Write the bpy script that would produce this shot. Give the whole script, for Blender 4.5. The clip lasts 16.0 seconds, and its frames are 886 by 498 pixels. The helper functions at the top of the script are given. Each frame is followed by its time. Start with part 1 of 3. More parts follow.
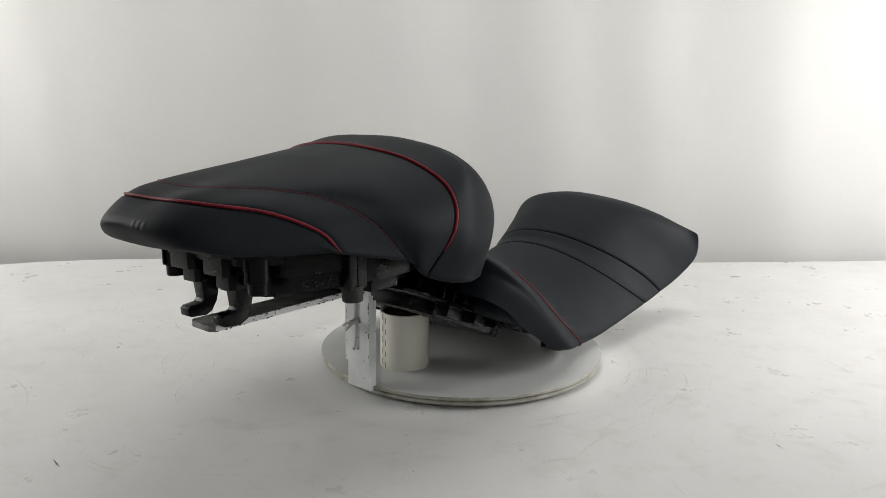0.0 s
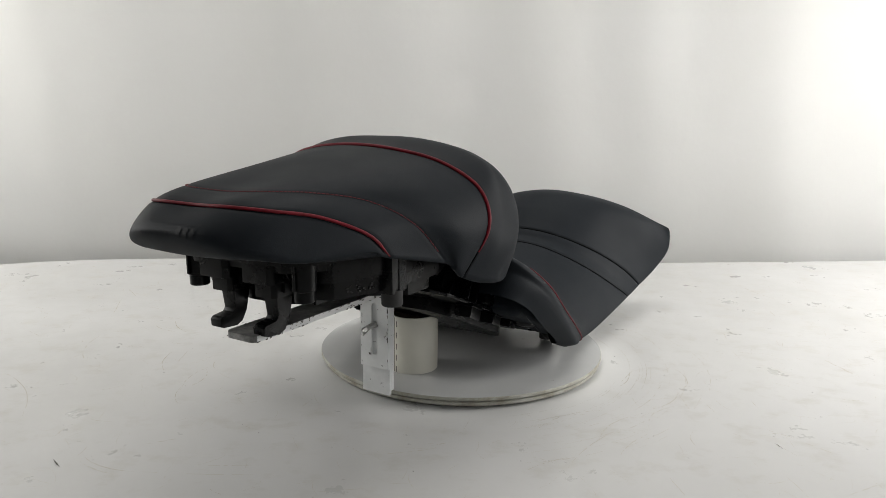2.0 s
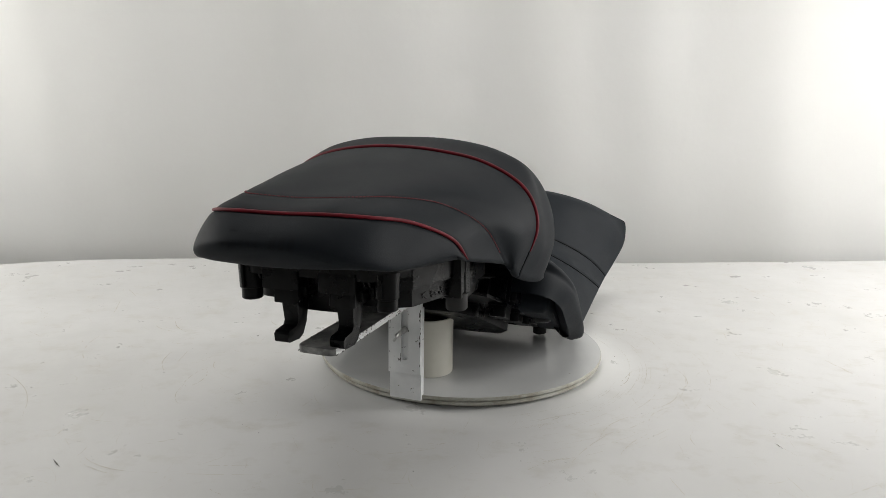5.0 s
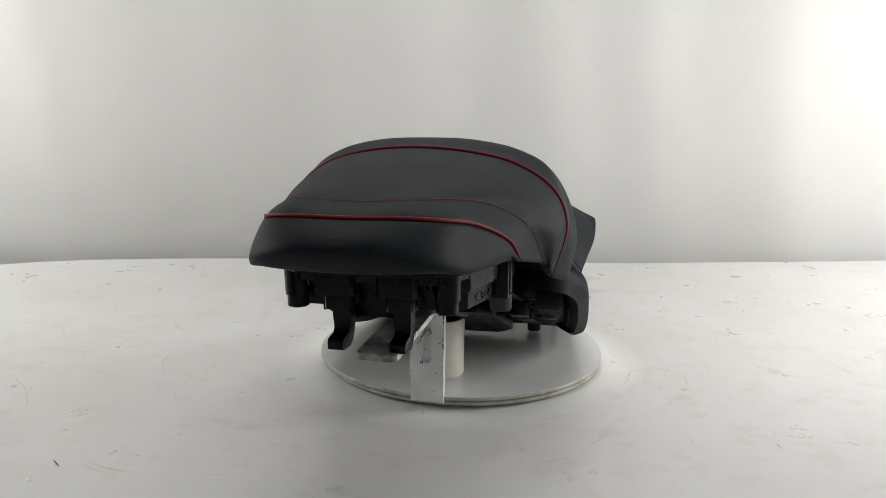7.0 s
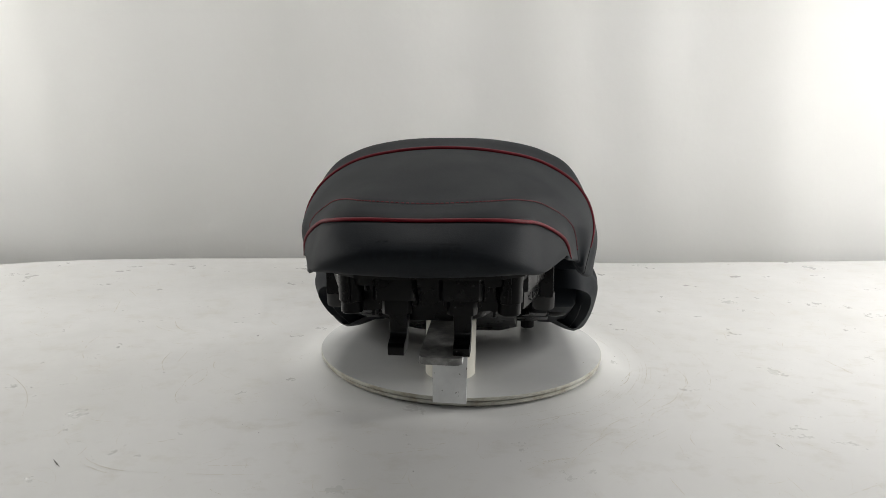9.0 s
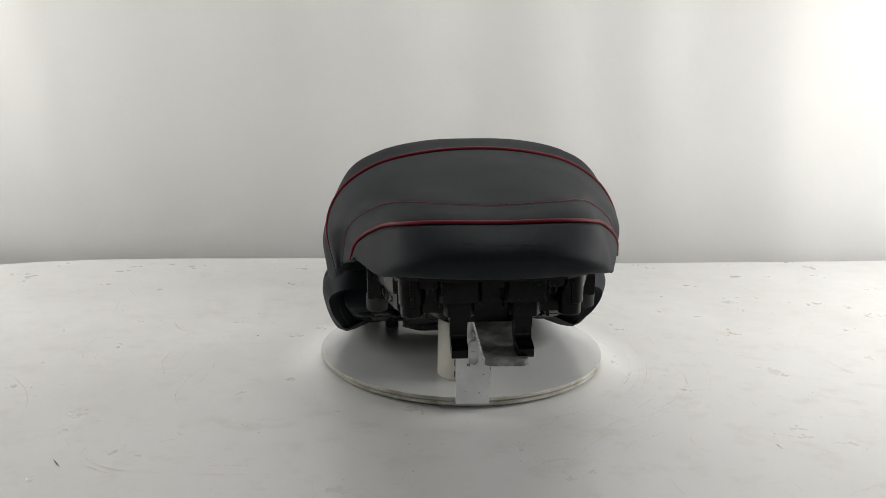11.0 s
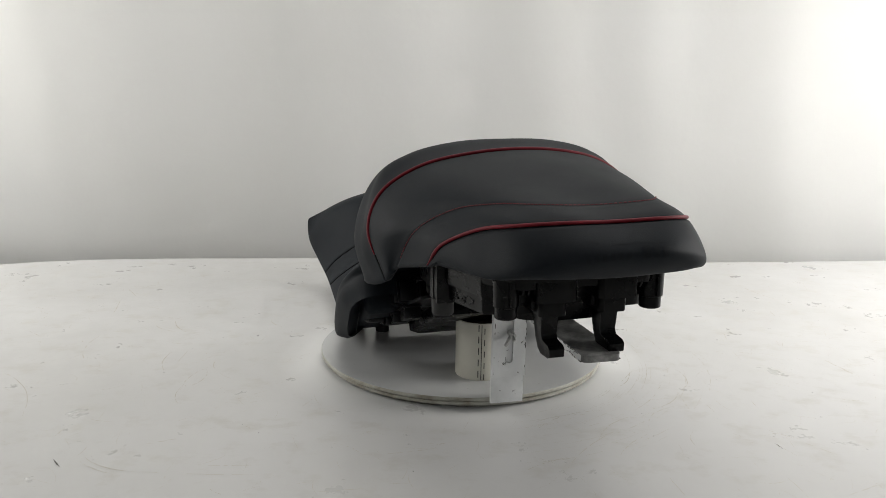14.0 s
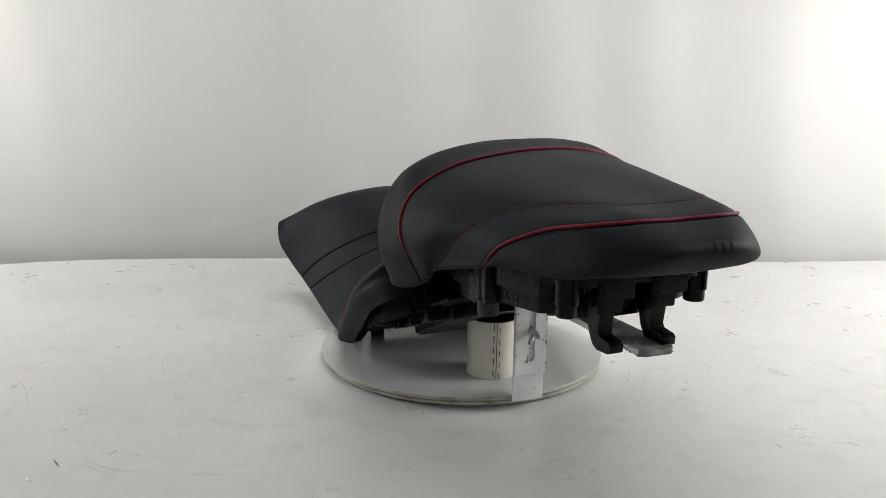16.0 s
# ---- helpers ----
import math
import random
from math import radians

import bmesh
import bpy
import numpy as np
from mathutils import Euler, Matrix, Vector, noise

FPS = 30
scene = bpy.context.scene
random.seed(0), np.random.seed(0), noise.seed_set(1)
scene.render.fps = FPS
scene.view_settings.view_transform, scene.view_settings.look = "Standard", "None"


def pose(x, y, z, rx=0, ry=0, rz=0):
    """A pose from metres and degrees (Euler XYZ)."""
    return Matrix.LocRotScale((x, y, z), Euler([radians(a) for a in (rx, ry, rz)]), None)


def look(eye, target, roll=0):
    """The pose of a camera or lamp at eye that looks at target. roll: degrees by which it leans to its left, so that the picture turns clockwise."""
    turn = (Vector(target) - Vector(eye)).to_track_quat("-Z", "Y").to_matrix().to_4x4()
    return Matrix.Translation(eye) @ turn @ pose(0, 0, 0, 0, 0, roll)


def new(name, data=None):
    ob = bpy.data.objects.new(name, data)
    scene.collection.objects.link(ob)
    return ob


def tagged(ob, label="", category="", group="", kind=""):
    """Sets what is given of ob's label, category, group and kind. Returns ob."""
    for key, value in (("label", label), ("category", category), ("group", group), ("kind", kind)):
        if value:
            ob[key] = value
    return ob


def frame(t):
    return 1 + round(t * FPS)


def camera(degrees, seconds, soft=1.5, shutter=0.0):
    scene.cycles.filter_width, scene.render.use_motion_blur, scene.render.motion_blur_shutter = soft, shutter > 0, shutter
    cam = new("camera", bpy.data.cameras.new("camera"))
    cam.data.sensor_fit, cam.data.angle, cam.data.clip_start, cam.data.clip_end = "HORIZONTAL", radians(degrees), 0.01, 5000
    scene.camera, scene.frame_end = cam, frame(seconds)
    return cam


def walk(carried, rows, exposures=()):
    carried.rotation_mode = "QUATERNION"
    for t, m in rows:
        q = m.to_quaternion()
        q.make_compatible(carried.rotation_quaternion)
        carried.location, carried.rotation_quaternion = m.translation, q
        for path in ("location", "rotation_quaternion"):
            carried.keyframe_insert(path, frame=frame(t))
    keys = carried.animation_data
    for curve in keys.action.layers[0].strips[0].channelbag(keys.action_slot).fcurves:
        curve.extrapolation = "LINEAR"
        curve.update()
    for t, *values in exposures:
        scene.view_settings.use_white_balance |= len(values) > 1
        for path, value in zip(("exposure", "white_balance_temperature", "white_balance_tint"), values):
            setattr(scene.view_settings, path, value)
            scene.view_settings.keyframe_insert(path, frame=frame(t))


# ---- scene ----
# ---- the camera, which stands still on its tripod ----
DISC = 0.014                       # height of the turntable's upper face above the table
cam = camera(62.5, 16.0, soft=0.6)
VIEW = pose(0, -0.9126, 0.3122 + DISC, 90 - 11.591, 0, 1.578) @ pose(0, 0, 0, 0, 0, 0.856)
walk(cam, [(0, VIEW), (16, VIEW)])


def turn(t):
    """Degrees by which the turntable has turned at t seconds."""
    return -31.9 + 3.72 * t + 0.0034 * t * t


# the seats sit on the turntable a little askew
SEAT = pose(-0.0048, 0, DISC) @ pose(0, 0, 0, 0, 0, -5.0) @ pose(0, 0, 0.15) @ pose(0, 0, 0, 0, -1.24, 0) @ pose(0, 0, -0.15)

# ---- light ----
world = bpy.data.worlds.new("room_light")
scene.world = world
world.use_nodes = True
world.node_tree.nodes["Background"].inputs[0].default_value = (0.9, 0.95, 1.0, 1)
world.node_tree.nodes["Background"].inputs[1].default_value = 0.03


def unseen_soft_lamp(name, eye, target, width, height, watts, colour):
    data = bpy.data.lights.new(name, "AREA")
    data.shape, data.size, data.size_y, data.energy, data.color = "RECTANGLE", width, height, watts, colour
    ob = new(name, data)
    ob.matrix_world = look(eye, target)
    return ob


unseen_soft_lamp("unseen_soft_lamp", (-1.42, 0.16, 0.55), (-0.10, 0.82, 0.10), 0.8, 0.7, 11.5, (1.0, 0.985, 0.95))
unseen_soft_lamp("unseen_soft_lamp", (1.42, 0.10, 0.58), (0.20, 0.82, 0.10), 0.8, 0.7, 22.5, (1.0, 0.985, 0.96))
unseen_soft_lamp("unseen_soft_lamp", (0.05, 0.30, 1.62), (0.05, 0.62, 0.0), 1.5, 0.5, 13.2, (1.0, 0.985, 0.955))
# fill lamp added out of view behind the camera, brightens faces turned to it
unseen_soft_lamp("unseen_soft_lamp", (0.35, -2.0, 1.00), (0.0, 0.5, 0.30), 1.6, 1.0, 4.4, (0.97, 0.985, 1.0))


# ---- materials ----
def material(name, colour, rough, metal=0.0, sheen=0.0, spec=0.5):
    m = bpy.data.materials.new(name)
    m.use_nodes = True
    b = m.node_tree.nodes["Principled BSDF"]
    b.inputs["Base Color"].default_value = (*colour, 1)
    b.inputs["Roughness"].default_value = rough
    b.inputs["Metallic"].default_value = metal
    b.inputs["Specular IOR Level"].default_value = spec
    if sheen:
        b.inputs["Sheen Weight"].default_value = sheen
        b.inputs["Sheen Roughness"].default_value = 0.5
    return m


def link(m, a, out, b, inp):
    m.node_tree.links.new(a.outputs[out], b.inputs[inp])


def noise_node(m, scale, detail=4.0, rough=0.55, stretch=(1, 1, 1)):
    n = m.node_tree.nodes
    co, mp, no = n.new("ShaderNodeTexCoord"), n.new("ShaderNodeMapping"), n.new("ShaderNodeTexNoise")
    mp.inputs["Scale"].default_value = stretch
    no.inputs["Scale"].default_value, no.inputs["Detail"].default_value, no.inputs["Roughness"].default_value = scale, detail, rough
    link(m, co, "Object", mp, "Vector")
    link(m, mp, "Vector", no, "Vector")
    return no


def ramp(m, src, stops, out="Fac"):
    r = m.node_tree.nodes.new("ShaderNodeValToRGB")
    e = r.color_ramp.elements
    while len(e) < len(stops):
        e.new(0.5)
    for el, (p, c) in zip(e, stops):
        el.position, el.color = p, (*c, 1) if len(c) == 3 else c
    link(m, src, out, r, "Fac")
    return r


def mix(m, fac, a, b, blend="MIX"):
    x = m.node_tree.nodes.new("ShaderNodeMix")
    x.data_type, x.blend_type = "RGBA", blend
    if isinstance(fac, float):
        x.inputs[0].default_value = fac
    else:
        m.node_tree.links.new(fac, x.inputs[0])
    for k, v in ((6, a), (7, b)):
        if isinstance(v, tuple):
            x.inputs[k].default_value = (*v, 1)
        else:
            m.node_tree.links.new(v, x.inputs[k])
    return x.outputs[2]


def bump(m, height, strength, distance):
    b = m.node_tree.nodes.new("ShaderNodeBump")
    b.inputs["Strength"].default_value, b.inputs["Distance"].default_value = strength, distance
    m.node_tree.links.new(height, b.inputs["Height"])
    link(m, b, "Normal", m.node_tree.nodes["Principled BSDF"], "Normal")
    return b


def set_in(m, socket, out):
    m.node_tree.links.new(out, m.node_tree.nodes["Principled BSDF"].inputs[socket])


def vinyl(name, lo, hi, rough):
    """Fine-grained upholstery vinyl: pebbled grain, faint cloudy handling marks."""
    m = material(name, hi, rough, spec=0.12)
    cloud = noise_node(m, 9, 5)
    set_in(m, "Base Color", ramp(m, cloud, [(0.2, lo), (0.8, hi)]).outputs[0])
    n = m.node_tree.nodes
    co, vo = n.new("ShaderNodeTexCoord"), n.new("ShaderNodeTexVoronoi")
    vo.inputs["Scale"].default_value = 900
    link(m, co, "Object", vo, "Vector")
    bump(m, vo.outputs["Distance"], 0.15, 0.0004)
    rr = ramp(m, noise_node(m, 22, 6), [(0.3, (rough - 0.03,) * 3), (0.7, (rough + 0.03,) * 3)])
    set_in(m, "Roughness", rr.outputs[0])
    return m


VINYL = vinyl("black_vinyl", (0.0068, 0.0089, 0.0116), (0.0084, 0.0109, 0.0141), 0.60)
PIPING = material("red_piping_vinyl", (0.17, 0.007, 0.016), 0.55, spec=0.2)
set_in(PIPING, "Base Color", ramp(PIPING, noise_node(PIPING, 60), [(0.3, (0.105, 0.0035, 0.009)), (0.7, (0.165, 0.006, 0.015))]).outputs[0])
THREAD = material("red_thread", (0.14, 0.006, 0.012), 0.7)
SEAM = material("black_seam_thread", (0.0015, 0.0016, 0.0018), 0.8, spec=0.05)
WHITE_THREAD = material("pale_thread", (0.07, 0.07, 0.068), 0.7)
EMBOSS = material("embossed_black_vinyl", (0.0058, 0.0075, 0.0098), 0.52, spec=0.12)

PLASTIC = material("black_moulded_plastic", (0.0012, 0.0014, 0.0017), 0.36, spec=0.17)
set_in(PLASTIC, "Roughness", ramp(PLASTIC, noise_node(PLASTIC, 40, 6), [(0.3, (0.22,) * 3), (0.7, (0.38,) * 3)]).outputs[0])
bump(PLASTIC, noise_node(PLASTIC, 700, 3).outputs["Fac"], 0.15, 0.0004)
GRAIN_PLASTIC = material("grained_black_plastic", (0.010, 0.0105, 0.011), 0.42, spec=0.3)
bump(GRAIN_PLASTIC, noise_node(GRAIN_PLASTIC, 900, 5, 0.7).outputs["Fac"], 0.9, 0.0012)
RUBBER = material("black_rubber", (0.012, 0.012, 0.012), 0.7)

STEEL = material("white_painted_steel", (0.70, 0.71, 0.71), 0.42)
chips = ramp(STEEL, noise_node(STEEL, 110, 8, 0.7), [(0.635, (0, 0, 0)), (0.655, (1, 1, 1))])
grime = ramp(STEEL, noise_node(STEEL, 28, 6), [(0.35, (0.60, 0.61, 0.61)), (0.6, (0.72, 0.73, 0.73))])
set_in(STEEL, "Base Color", mix(STEEL, chips.outputs[0], grime.outputs[0], (0.05, 0.045, 0.04)))
WORN = material("worn_grey_steel", (0.2, 0.2, 0.19), 0.45)
worn = ramp(WORN, noise_node(WORN, 55, 8, 0.65), [(0.36, (0.075, 0.075, 0.072)), (0.50, (0.15, 0.15, 0.145)), (0.66, (0.32, 0.32, 0.305))])
set_in(WORN, "Base Color", worn.outputs[0])
# bare paint chips; also the painted shade of the board gap and bolt hole
DARK = material("dark_chips_and_shaded_gaps", (0.045, 0.042, 0.038), 0.7)
ZINC = material("zinc_plated_steel", (0.45, 0.45, 0.44), 0.35, metal=0.9)

PVC = material("cream_pvc", (0.70, 0.68, 0.60), 0.38)
set_in(PVC, "Base Color", ramp(PVC, noise_node(PVC, 20, 6), [(0.3, (0.64, 0.62, 0.54)), (0.7, (0.74, 0.72, 0.64))]).outputs[0])
PVC_IN = material("dark_brown_pvc", (0.10, 0.07, 0.05), 0.6)
INK = material("black_ink", (0.03, 0.03, 0.03), 0.6)

BOARD = material("grey_white_board", (0.62, 0.62, 0.60), 0.22)
bg = ramp(BOARD, noise_node(BOARD, 7, 8, 0.6), [(0.3, (0.47, 0.475, 0.47)), (0.7, (0.55, 0.555, 0.55))])
spots = ramp(BOARD, noise_node(BOARD, 120, 3), [(0.745, (0, 0, 0)), (0.765, (1, 1, 1))])
set_in(BOARD, "Base Color", mix(BOARD, spots.outputs[0], bg.outputs[0], (0.25, 0.23, 0.19)))
EDGE = material("yellowed_board_edge", (0.55, 0.53, 0.44), 0.6)
set_in(EDGE, "Base Color", ramp(EDGE, noise_node(EDGE, 30, 8, 0.7), [(0.34, (0.23, 0.21, 0.165)), (0.46, (0.33, 0.32, 0.27)), (0.7, (0.45, 0.45, 0.42))]).outputs[0])

TABLE = material("scratched_white_laminate", (0.74, 0.735, 0.72), 0.30, spec=0.4)
big = ramp(TABLE, noise_node(TABLE, 3.2, 8, 0.6), [(0.30, (0.490, 0.487, 0.474)), (0.62, (0.540, 0.538, 0.532))])
smear = ramp(TABLE, noise_node(TABLE, 22, 7, 0.65, (1.0, 1.3, 1)), [(0.53, (0, 0, 0)), (0.70, (0.7, 0.7, 0.7))])
fleck = ramp(TABLE, noise_node(TABLE, 330, 6, 0.65, (1.0, 1.5, 1)), [(0.64, (0, 0, 0)), (0.74, (0.22, 0.22, 0.22))])
base = mix(TABLE, smear.outputs[0], big.outputs[0], (0.445, 0.433, 0.402))
# a bright halo round the turntable, painted into the laminate's colour
dist = TABLE.node_tree.nodes.new("ShaderNodeVectorMath")
dist.operation = "LENGTH"
where = TABLE.node_tree.nodes.new("ShaderNodeTexCoord")
link(TABLE, where, "Object", dist, 0)
ring = ramp(TABLE, dist, [(0.184, (0.85,) * 3), (0.200, (0.75,) * 3), (0.236, (0, 0, 0))], "Value")
dirty = mix(TABLE, fleck.outputs[0], base, (0.33, 0.31, 0.27))
set_in(TABLE, "Base Color", mix(TABLE, ring.outputs[0], dirty, (0.66, 0.66, 0.65)))
set_in(TABLE, "Roughness", ramp(TABLE, noise_node(TABLE, 12, 8, 0.7), [(0.3, (0.24,) * 3), (0.7, (0.42,) * 3)]).outputs[0])
bump(TABLE, noise_node(TABLE, 60, 3, 0.5).outputs["Fac"], 0.06, 0.001)
SCRATCH = material("faint_brown_scratch", (0.360, 0.315, 0.228), 0.6)
SCRATCH_SOFT = material("pale_grey_scuff", (0.450, 0.424, 0.362), 0.5)
MARK = material("dark_mark", (0.05, 0.045, 0.04), 0.7)

SHEET = material("white_backdrop_sheet", (0.76, 0.755, 0.735), 0.75)
set_in(SHEET, "Base Color", ramp(SHEET, noise_node(SHEET, 1.8, 6), [(0.3, (0.835, 0.83, 0.805)), (0.7, (0.870, 0.866, 0.85))]).outputs[0])
bump(SHEET, noise_node(SHEET, 5, 5).outputs["Fac"], 0.12, 0.02)
WALL = material("off_white_wall", (0.62, 0.62, 0.61), 0.9)
set_in(WALL, "Base Color", ramp(WALL, noise_node(WALL, 2, 8), [(0.3, (0.60, 0.60, 0.59)), (0.7, (0.64, 0.64, 0.63))]).outputs[0])
FLOOR = material("grey_concrete", (0.28, 0.28, 0.27), 0.8)
set_in(FLOOR, "Base Color", ramp(FLOOR, noise_node(FLOOR, 4, 8), [(0.3, (0.24, 0.24, 0.23)), (0.7, (0.32, 0.32, 0.31))]).outputs[0])
TABLE_LEG = material("grey_painted_leg", (0.3, 0.3, 0.3), 0.5)


# ---- mesh helpers ----
def finish(ob, smooth=40):
    for p in ob.data.polygons:
        p.use_smooth = smooth > 0
    if smooth > 0:
        ob.data.set_sharp_from_angle(angle=radians(smooth))
    return ob


def part(name, bm, mat, parent=None, label="", smooth=40, place=None):
    """Links a bmesh as one mesh object, under a thing or a part."""
    if place is not None:
        bm.transform(place)
    bmesh.ops.recalc_face_normals(bm, faces=bm.faces)
    me = bpy.data.meshes.new(name)
    bm.to_mesh(me)
    bm.free()
    for m in (mat if isinstance(mat, (list, tuple)) else (mat,)):
        me.materials.append(m)
    ob = new(name, me)
    if parent is not None:
        ob.parent = parent
    finish(ob, smooth)
    if label:
        tagged(ob, label)
    return ob


def thing(name, label, category, group="", kind=""):
    ob = new(name)
    ob.empty_display_size = 0.05
    return tagged(ob, label, category, group, kind)


def box(x0, x1, y0, y1, z0, z1, bevel=0.0, bm=None, segments=2):
    own = bmesh.new()
    bmesh.ops.create_cube(own, size=1)
    bmesh.ops.scale(own, vec=(x1 - x0, y1 - y0, z1 - z0), verts=own.verts)
    bmesh.ops.translate(own, vec=((x0 + x1) / 2, (y0 + y1) / 2, (z0 + z1) / 2), verts=own.verts)
    if bevel:
        bmesh.ops.bevel(own, geom=own.edges[:], offset=bevel, segments=segments, affect="EDGES", profile=0.7)
    return join(bm, own)


def join(bm, own):
    if bm is None:
        return own
    tmp = bpy.data.meshes.new("tmp")
    own.to_mesh(tmp)
    own.free()
    bm.from_mesh(tmp)
    bpy.data.meshes.remove(tmp)
    return bm


def lathe(profile, n=48, cx=0.0, cy=0.0, bm=None):
    """A solid turned about the upright axis: (radius, z) from the lower middle outwards and up."""
    own = bmesh.new()
    rings = []
    for r, z in profile:
        rings.append([own.verts.new((cx + r * math.cos(2 * math.pi * i / n), cy + r * math.sin(2 * math.pi * i / n), z)) for i in range(n)])
    for a, b in zip(rings, rings[1:]):
        for i in range(n):
            own.faces.new((a[i], a[(i + 1) % n], b[(i + 1) % n], b[i]))
    if profile[0][0] > 0 and profile[0] != profile[-1]:
        own.faces.new(rings[0][::-1])
        own.faces.new(rings[-1])
    return join(bm, own)


def prism(points, axis, a, b, bevel=0.0, bm=None):
    """A flat outline pushed from a to b along x ('x': points are y, z) or z ('z': points are x, y)."""
    own = bmesh.new()
    put = (lambda p, h: (h, p[0], p[1])) if axis == "x" else (lambda p, h: (p[0], p[1], h))
    lo, hi = [own.verts.new(put(p, a)) for p in points], [own.verts.new(put(p, b)) for p in points]
    n = len(points)
    own.faces.new(lo[::-1])
    own.faces.new(hi)
    for i in range(n):
        own.faces.new((lo[i], lo[(i + 1) % n], hi[(i + 1) % n], hi[i]))
    bmesh.ops.recalc_face_normals(own, faces=own.faces)
    if bevel:
        bmesh.ops.bevel(own, geom=own.edges[:], offset=bevel, segments=2, affect="EDGES", profile=0.7)
    return join(bm, own)


def tube(path, radius, n=8, bm=None, closed=False):
    """A round cord along a path of Vectors; radius may be a list."""
    own = bmesh.new()
    rings, count = [], len(path)
    for i, p in enumerate(path):
        q = (path[(i + 1) % count] - path[i - 1]) if closed or 0 < i < count - 1 else (path[1] - path[0] if i == 0 else path[-1] - path[-2])
        q = q.normalized()
        side = q.cross(Vector((0.13, 0.21, 0.97))).normalized()
        up = side.cross(q)
        r = radius[i] if isinstance(radius, list) else radius
        rings.append([own.verts.new(p + r * (math.cos(2 * math.pi * k / n) * side + math.sin(2 * math.pi * k / n) * up)) for k in range(n)])
    for a, b in zip(rings, rings[1:] + (rings[:1] if closed else [])):
        for k in range(n):
            own.faces.new((a[k], a[(k + 1) % n], b[(k + 1) % n], b[k]))
    if not closed:
        own.faces.new(rings[0][::-1])
        own.faces.new(rings[-1])
    return join(bm, own)


# ---- lofted upholstery: smooth hoops from one side over the crown to the other ----
def spline(points, x):
    """Catmull-Rom through points at parameter x in 0 .. len - 1; the ends run on straight."""
    n = len(points)
    i = min(max(int(x), 0), n - 2)
    f = x - i
    p0 = points[i - 1] if i > 0 else 2 * points[0] - points[1]
    p3 = points[i + 2] if i + 2 < n else 2 * points[-1] - points[-2]
    return ((-0.5 * f + f * f - 0.5 * f ** 3) * p0 + (1 - 2.5 * f * f + 1.5 * f ** 3) * points[i]
            + (0.5 * f + 2 * f * f - 1.5 * f ** 3) * points[i + 1] + (-0.5 * f * f + 0.5 * f ** 3) * p3)


def hoop(*half):
    """A symmetric hoop from its half: crown first, hem last."""
    pts = [np.array(p, float) for p in half]
    return [p * (-1, 1, 1) for p in pts[:0:-1]] + pts


def on_loft(hoops, h, s):
    """The point of the loft at hoop h and at s along it, -1 to 1."""
    m = len(hoops[0]) - 1
    return Vector(spline([spline(c, (s + 1) / 2 * m) for c in hoops], h))


def outward(hoops, h, s):
    """The cover's normal, away from the stuffing."""
    top = len(hoops) - 1
    a = on_loft(hoops, min(h + 0.03, top), s) - on_loft(hoops, max(h - 0.03, 0), s)
    b = on_loft(hoops, h, min(s + 0.02, 1)) - on_loft(hoops, h, max(s - 0.02, -1))
    return b.cross(a).normalized()


def seam_dip(h, seams):
    """How far the cover is drawn in beside its seams."""
    return sum(d * math.exp(-((h - c) / w) ** 2) for c, d, w in seams)


def cover(hoops, seams=(), rows=230, cols=101, tuck=((0.014, -0.0018), (0.040, -0.0005), (0.10, 0.012))):
    """The stuffed cover: the loft with its seams drawn in, and a hem tucked under."""
    bm = bmesh.new()
    m, top = len(hoops[0]) - 1, len(hoops) - 1
    grid = []
    cross = [[spline(c, j / (cols - 1) * m) for c in hoops] for j in range(cols)]
    for i in range(rows):
        h = top * i / (rows - 1)
        grid.append([Vector(spline(cross[j], h)) for j in range(cols)])
    verts = []
    for i in range(rows):
        h = top * i / (rows - 1)
        dip = seam_dip(h, seams)
        row = []
        for j in range(cols):
            p = grid[i][j]
            if dip:
                a = grid[min(i + 1, rows - 1)][j] - grid[max(i - 1, 0)][j]
                b = grid[i][min(j + 1, cols - 1)] - grid[i][max(j - 1, 0)]
                nn = a.cross(b)
                if nn.length > 0:
                    p = p + dip * nn.normalized()
            row.append(bm.verts.new(p))
        verts.append(row)
    for i in range(rows - 1):
        for j in range(cols - 1):
            bm.faces.new((verts[i][j], verts[i][j + 1], verts[i + 1][j + 1], verts[i + 1][j]))
    # hem: the rim turns inwards and up, out of sight
    rim = verts[0] + [verts[i][-1] for i in range(1, rows)] + verts[-1][-2::-1] + [verts[i][0] for i in range(rows - 2, 0, -1)]
    c = sum((v.co for v in rim), Vector()) / len(rim)
    last = rim
    for inn, up in tuck:
        ring = [bm.verts.new(v.co.lerp(Vector((c.x, c.y, v.co.z)), inn) + Vector((0, 0, up))) for v in rim]
        for k in range(len(rim)):
            bm.faces.new((last[k], last[(k + 1) % len(rim)], ring[(k + 1) % len(rim)], ring[k]))
        last = ring
    return bm


def cord(hoops, h, radius, s0=-1.0, s1=1.0, n=140, lift=0.0, taper=True):
    path, rad = [], []
    for i in range(n):
        s = s0 + (s1 - s0) * i / (n - 1)
        p = on_loft(hoops, h, s)
        nn = outward(hoops, h, s)
        path.append(p + nn * lift)
        rad.append(radius * (min(1.0, 0.35 + 12 * min(i, n - 1 - i) / n) if taper else 1.0))
    return tube(path, rad, 8)


